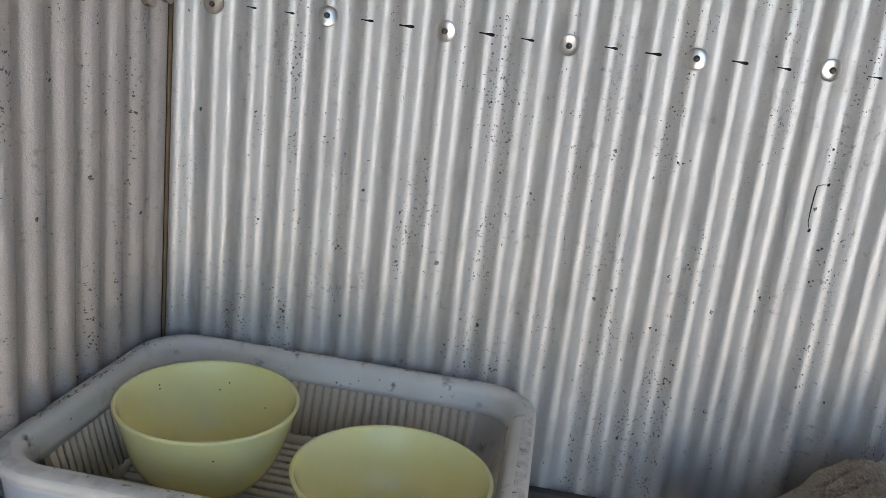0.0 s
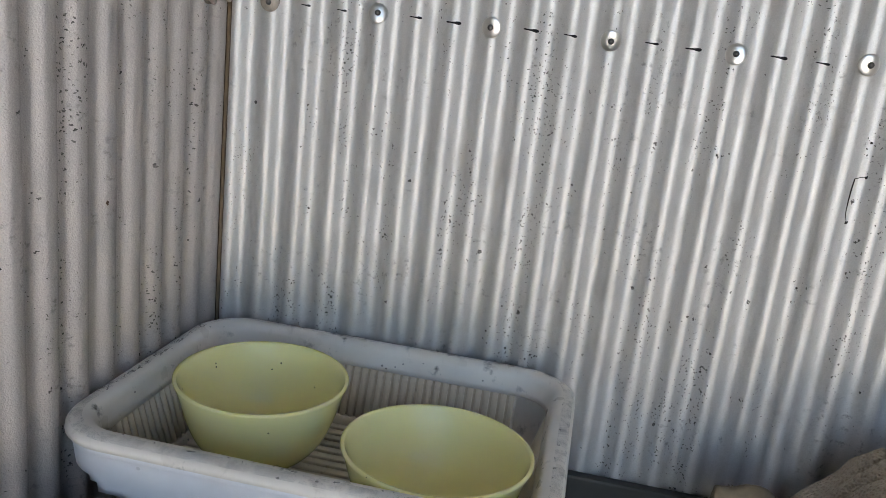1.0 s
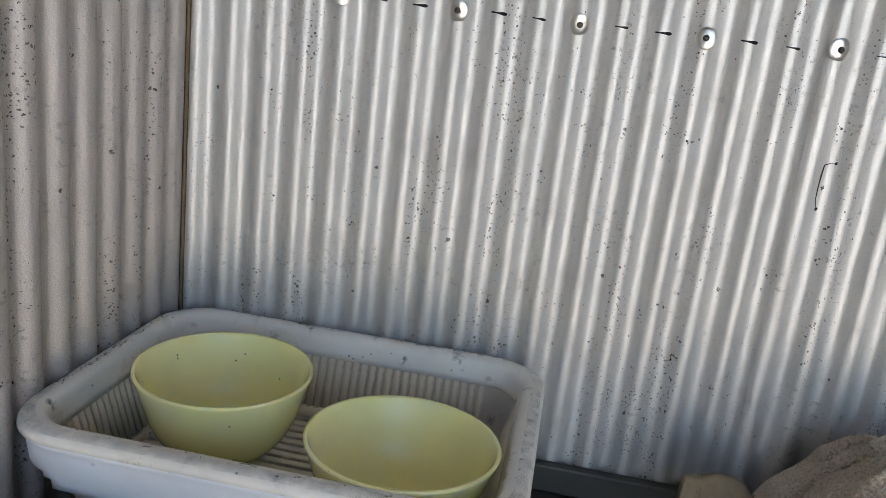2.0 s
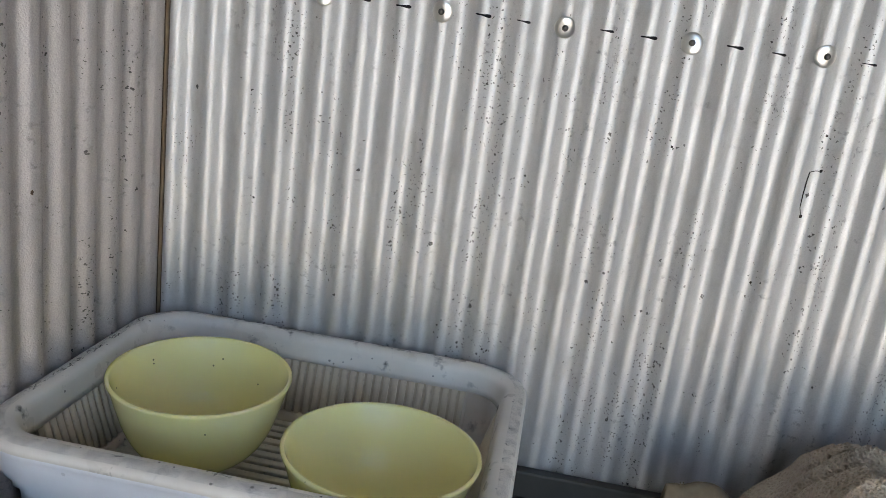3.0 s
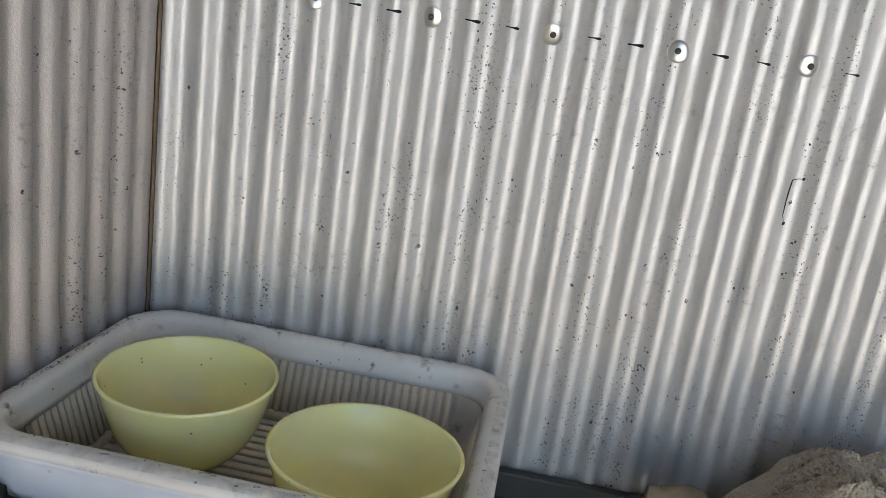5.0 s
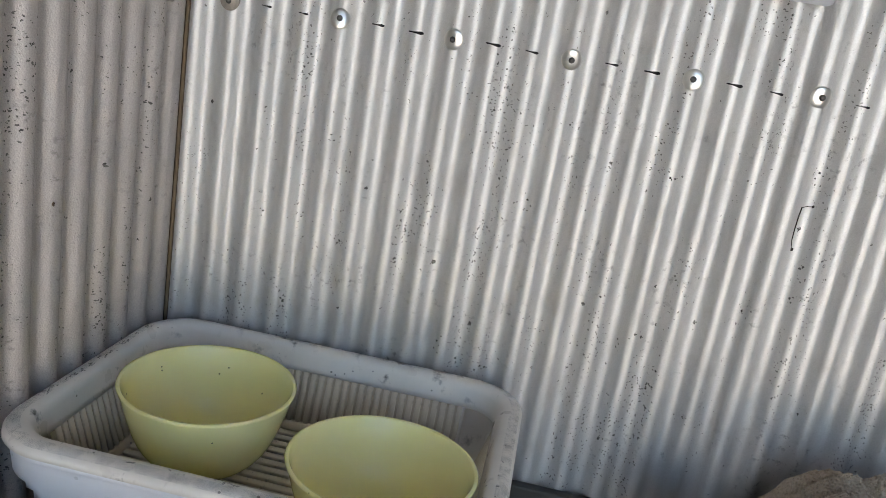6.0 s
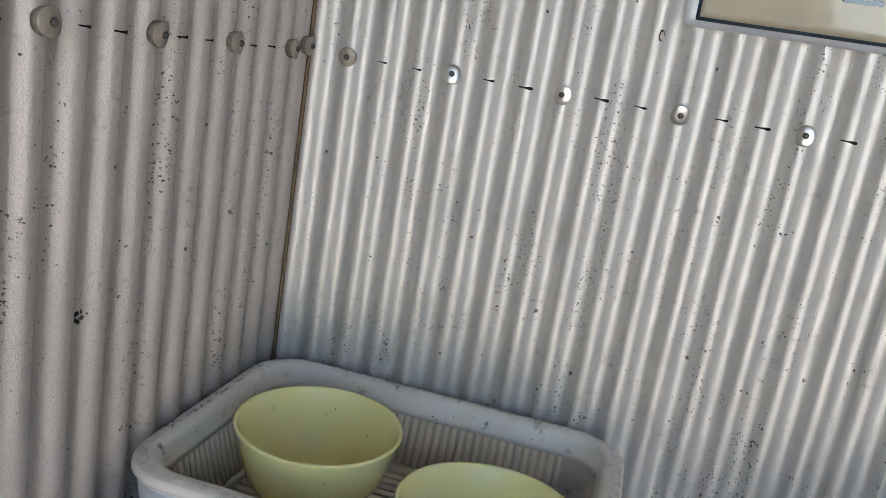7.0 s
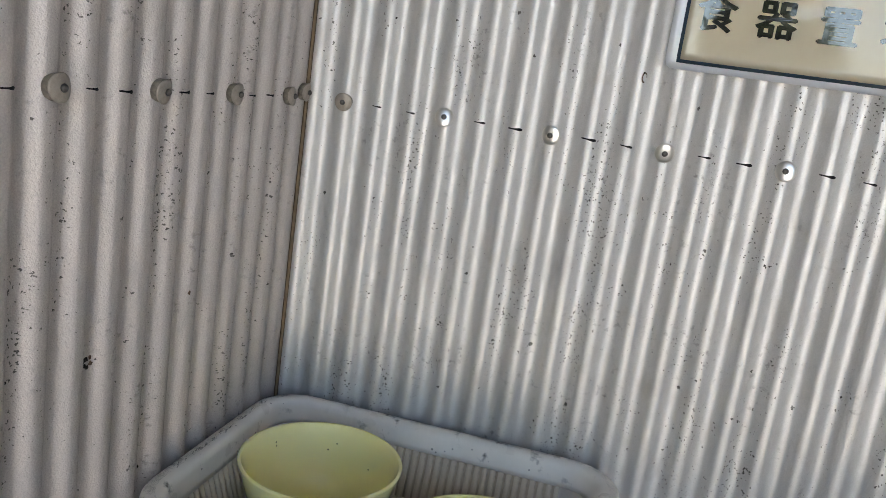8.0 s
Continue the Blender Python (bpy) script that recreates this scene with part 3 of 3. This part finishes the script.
# a second, lower container in front of the tub
tray = tagged(new("plastic_tray"), "low white plastic tray with rounded corners", "tray")
TR = dict(x0=0.044, x1=0.335, y0=-0.40, y1=-0.2665, r=0.024)
part("shell", swept([(0.0, 0.080), (0.001, 0.0835), (0.004, 0.085), (0.009, 0.0845), (0.0115, 0.081), (0.016, 0.004), (0.05, 0.003), (0.05, 0.0006), (0.014, 0.0006), (0.0085, 0.078), (0.004, 0.0805), (0.0015, 0.078)], **TR), WHITE, tray)
part("base", boxed(0.06, 0.313, -0.378, -0.289, 0.0008, 0.0032), WHITE, tray, smooth=False)


# ---------------------------------------------------------------- bowls
def bowl_wall(h, r, foot):
    """Outer radius at the share h of the height."""
    return foot + (r - foot) * (0.42 * h + 0.58 * (1 - (1 - h) ** 5) ** 0.8)


def bowl(r, height):
    """A deep bowl on a foot ring, base at z = 0."""
    ob = tagged(new("bowl"), "pale yellow plastic bowl with dark specks", "bowl", "bowls in the basket")
    foot, t = r * 0.30, 0.0022
    outer = []
    for i in range(15):
        h = (i / 14) ** 1.8
        outer.append((bowl_wall(h, r, foot), 0.004 + (height - 0.004) * h))
    inner = [(q - t, z + t * max(0.0, 1 - 2 * k / 14)) for k, (q, z) in enumerate(outer)]
    prof = [(0.0001, 0.0035), (foot - 0.004, 0.0035), (foot - 0.003, 0.0), (foot - 0.0005, 0.0), (foot - 0.0002, 0.002)] + outer[:-1]
    prof += [(r + 0.0002, height - 0.0025), (r + 0.0006, height - 0.0010), (r, height), (r - t * 0.8, height + 0.0001), (r - t * 1.2, height - 0.0012)]
    prof += list(reversed(inner[:-1])) + [(foot * 0.6, 0.0072), (0.0001, 0.0068)]
    part("body", lathe(prof, 96), BOWL, ob)
    return ob


B1 = bowl(0.0648, 0.0752)
B1.matrix_basis = pose(0.1085, -0.139, FLOOR + 0.0020, 1.0, 0, 0)
B2 = bowl(0.0660, 0.0685)
B2.matrix_basis = pose(0.2545, -0.182, FLOOR + 0.0010, -1.0, 0, 0) @ pose(0, 0, 0, 0, 0, 130)

def lay(mesh, host, where, normal, turn=0.0, stretch=(1, 1)):
    """A flat mark on the surface of a thing, facing along normal."""
    ob = part("mark", mesh, None, host)
    n = Vector(normal).normalized()
    m = Matrix.Translation(Vector(where) + 0.0002 * n) @ Vector((0, -1, 0)).rotation_difference(n).to_matrix().to_4x4()
    ob.matrix_basis = host.matrix_basis.inverted() @ m @ pose(0, 0, 0, 0, turn, 0) @ Matrix.Diagonal((stretch[0], 1, stretch[1], 1))
    return ob


DOT = stain(0.00075, 61, GRIME, 0.0003)
for turn, h, inside in ((152, 0.83, 1), (152, 0.79, 1), (98, 0.78, 1), (105, 0.70, 1), (200, 0.80, 1), (62, 0.62, 1), (-62, 0.78, 0)):
    a = radians(turn)
    q = bowl_wall(h, 0.0648, 0.0648 * 0.30) + (-0.0025 if inside else 0.0002)
    d = Vector((math.cos(a), math.sin(a), 0)) * (-1 if inside else 1)
    lay(DOT, B1, B1.matrix_basis @ Vector((q * math.cos(a), q * math.sin(a), 0.004 + 0.0712 * h)), (d.x, d.y, 0.3 if inside else -0.3))
SMEAR = [stain(0.0040, 71, SMUDGE, 0.0002), stain(0.0022, 72, SMUDGE, 0.0002), stain(0.0007, 73, GRIME, 0.0002)]
up = (0, 0, 1)
for x, y, k, turn, sx in ((0.1715, -0.2505, 0, 5, 1.5), (0.178, -0.2515, 1, 20, 1.6), (0.165, -0.2495, 1, -10, 1.3), (0.206, -0.2535, 1, 0, 1.6), (0.110, -0.2535, 1, 0, 2.0),
        (0.085, -0.2525, 2, 30, 1.2), (0.062, -0.2505, 2, 0, 1.0), (0.135, -0.2515, 2, 15, 1.6), (0.145, -0.2530, 2, 70, 1.2), (0.235, -0.2520, 2, 0, 1.5), (0.262, -0.2540, 1, 0, 1.8),
        (0.0145, -0.164, 1, 90, 1.8), (0.0150, -0.155, 1, 80, 1.6), (0.0160, -0.145, 0, 90, 1.2), (0.0160, -0.118, 1, 90, 2.2), (0.0160, -0.092, 1, 85, 2.0), (0.0155, -0.075, 2, 90, 1.5), (0.0150, -0.185, 2, 90, 2.0),
        (0.3335, -0.081, 2, 90, 1.2), (0.3345, -0.149, 1, 90, 1.0), (0.3335, -0.169, 2, 60, 1.0), (0.3340, -0.196, 2, 0, 1.2), (0.3330, -0.207, 2, 45, 1.0), (0.3345, -0.125, 2, 20, 1.0), (0.3340, -0.183, 1, 10, 0.9)):
    lay(SMEAR[k], basket, (x, y, 0.12125), up, turn, (sx, 0.6))

rnd = random.Random(5)
for _ in range(46):  # finer scuffs along the wall sides of the rim
    if rnd.random() < 0.55:
        x, y, turn = 0.0125 + abs(rnd.gauss(0, 0.003)), rnd.uniform(-0.20, -0.05), 90
    else:
        x, y, turn = rnd.uniform(0.06, 0.30), -0.0175 - abs(rnd.gauss(0, 0.002)), 0
    lay(SMEAR[rnd.choice((1, 1, 2))], basket, (x, y, 0.12125), up, turn + rnd.gauss(0, 12), (rnd.uniform(0.6, 2.0), rnd.uniform(0.25, 0.5)))

# ---------------------------------------------------------------- towel
towel = tagged(new("towel"), "crumpled beige terry towel heaped on the shelf", "towel")


CREASES = ((0.05, 0.24, 0.32, 0.40, 0.011), (0.03, 0.10, 0.15, 0.08, 0.012), (0.14, 0.22, 0.36, 0.24, 0.008), (0.09, 0.46, 0.40, 0.62, 0.011), (0.45, 0.45, 0.95, 0.42, 0.010), (0.20, 0.10, 0.27, 0.34, 0.007))


def heap(u, v):
    """Height of the crumpled cloth over the shelf; u along the wall, v away from it, both 0 to 1."""
    edge = min(1.0, u / 0.20) ** 0.52 * min(1.0, (1.0 - u) / 0.25) ** 0.6 * min(1.0, v / 0.12) ** 0.45 * min(1.0, (1 - v) / 0.25) ** 0.6
    h = 0.130 * edge * (0.94 + 0.13 * noise.noise((u * 3.1, v * 2.6, 4.2)))
    fold = 1 - abs(noise.noise((u * 4.5 + 0.8 * noise.noise((u * 2, v * 2, 8)), v * 6.0, 2.4)))
    h += 0.014 * (fold ** 6 - 0.4) * edge
    for a, b, c, d, deep in CREASES:
        q = Vector((u - a, v - b + 0.02 * math.sin(11 * u)))
        w = Vector((c - a, d - b))
        f = max(0.0, min(1.0, q.dot(w) / w.dot(w)))
        away = (q - f * w).length
        side = q.x * w.y - q.y * w.x
        h -= deep * 1.9 * math.exp(-(away / 0.009) ** 2) * edge
        h += 0.8 * deep * math.exp(-(away / 0.05) ** 2) * edge * (1 if side > 0 else 0)
    return h


bm = bmesh.new()
NX, NY = 230, 190
loops = []
for k in range(NY + 1):
    v = k / NY
    row = []
    for i in range(NX + 1):
        u = i / NX
        h = heap(u, v)
        px, py = 0.512 + 0.34 * u, -0.020 - 0.25 * v
        bulge = 0.010 * noise.noise((u * 4, v * 4, h * 30))
        nap = 0.0019 * noise.noise((px * 330, py * 330, h * 330)) + 0.0012 * noise.noise((px * 120, py * 120, h * 120))
        row.append((px + bulge + nap, py + 0.5 * nap, max(0.0012, h + nap + 0.002)))
    loops.append(row)
skin(bm, loops, close_ring=False)
bmesh.ops.recalc_face_normals(bm, faces=bm.faces)
part("cloth", bm, TERRY, towel)
bm = bmesh.new()
loops = []
for i in range(40):
    s = i / 39
    c = Vector((0.4535 + 0.080 * s, -0.094 + 0.034 * s, 0.0630 - 0.002 * s - 0.12 * max(0.0, s - 0.42) ** 1.6))
    loop = []
    for k in range(40):
        a = 2 * math.pi * k / 40
        w = 1 + 0.10 * noise.noise((s * 5, math.cos(a), math.sin(a) + 3))
        fat = 0.0075 + 0.006 * s
        loop.append(tuple(c + Vector((0.002 * math.sin(a), fat * w * math.copysign(abs(math.cos(a)) ** 0.7, math.cos(a)), 0.0215 * w * math.sin(a)))))
    loops.append(loop)
skin(bm, loops)
bmesh.ops.recalc_face_normals(bm, faces=bm.faces)
bmesh.ops.solidify(bm, geom=bm.faces[:], thickness=0.0028)
part("hem", bm, HEM, towel, "flat woven hem, folded open")
for dx in (0.0125, 0.0150):  # stitching across the hem
    pts = []
    for k in range(15):
        a = math.radians(-70 + 175 * k / 14)
        sft = dx / 0.080
        pts.append((0.4535 + dx, -0.094 + 0.034 * sft - (0.0082 + 0.006 * sft) * math.cos(a), 0.0630 - 0.002 * sft + 0.0222 * math.sin(a)))
    part("stitching", tube(pts, 0.0004), HEM, towel)

# ---------------------------------------------------------------- unseen trees, added for the sign's reflection
def tree(x, y, height, seed, spread=0.33, leaves=60):
    rnd = random.Random(seed)
    ob = tagged(new("tree"), "unseen leafy tree, added to darken the sign's reflection", "tree", "trees beyond the yard")
    ob.location = (x, y, GROUND)
    trunk = tube([(0.1 * math.sin(i + seed), 0.1 * math.cos(i), height * 0.75 * i / 8) for i in range(9)], lambda s: 0.14 * (1 - 0.8 * s) + 0.02, 10)
    part("trunk", trunk, BARK, ob)
    bm = bmesh.new()
    for _ in range(46):
        a, q = rnd.uniform(0, 2 * math.pi), rnd.uniform(0.2, 1.0) ** 0.6
        h = rnd.uniform(0.22, 1.0)
        rad = height * spread * q * math.sin(math.pi * min(0.97, h * 0.85 + 0.08))
        c = Vector((rad * math.cos(a), rad * math.sin(a), height * h))
        for _ in range(leaves):
            d = Vector((rnd.gauss(0, 1), rnd.gauss(0, 1), rnd.gauss(0, 0.8))) * height * (0.03 if spread < 0.2 else 0.055)
            e1 = Vector((rnd.gauss(0, 1), rnd.gauss(0, 1), rnd.gauss(0, 1))).normalized()
            e2 = e1.cross(Vector((rnd.gauss(0, 1), rnd.gauss(0, 1), rnd.gauss(0, 1)))).normalized()
            p = c + d
            bm.faces.new([bm.verts.new(p + w) for w in (e1 * 0.11, e2 * 0.05, -e1 * 0.11, -e2 * 0.05)])
    part("crown", bm, LEAF, ob, smooth=False)
    return ob


# the dense narrow second tree stands in for a dark figure mirrored in the sign
for i, (tx, ty, th) in enumerate(((-4.5, -11.0, 2.6), (1.68, -12.0, 3.9), (3.1, -11.5, 1.5), (4.6, -12.5, 1.7), (7.0, -13, 2.2), (10.0, -12, 2.8), (-8.0, -13, 3.0))):
    tree(tx, ty, th, i + 1, 0.105 if i == 1 else 0.33, 260 if i == 1 else 60)
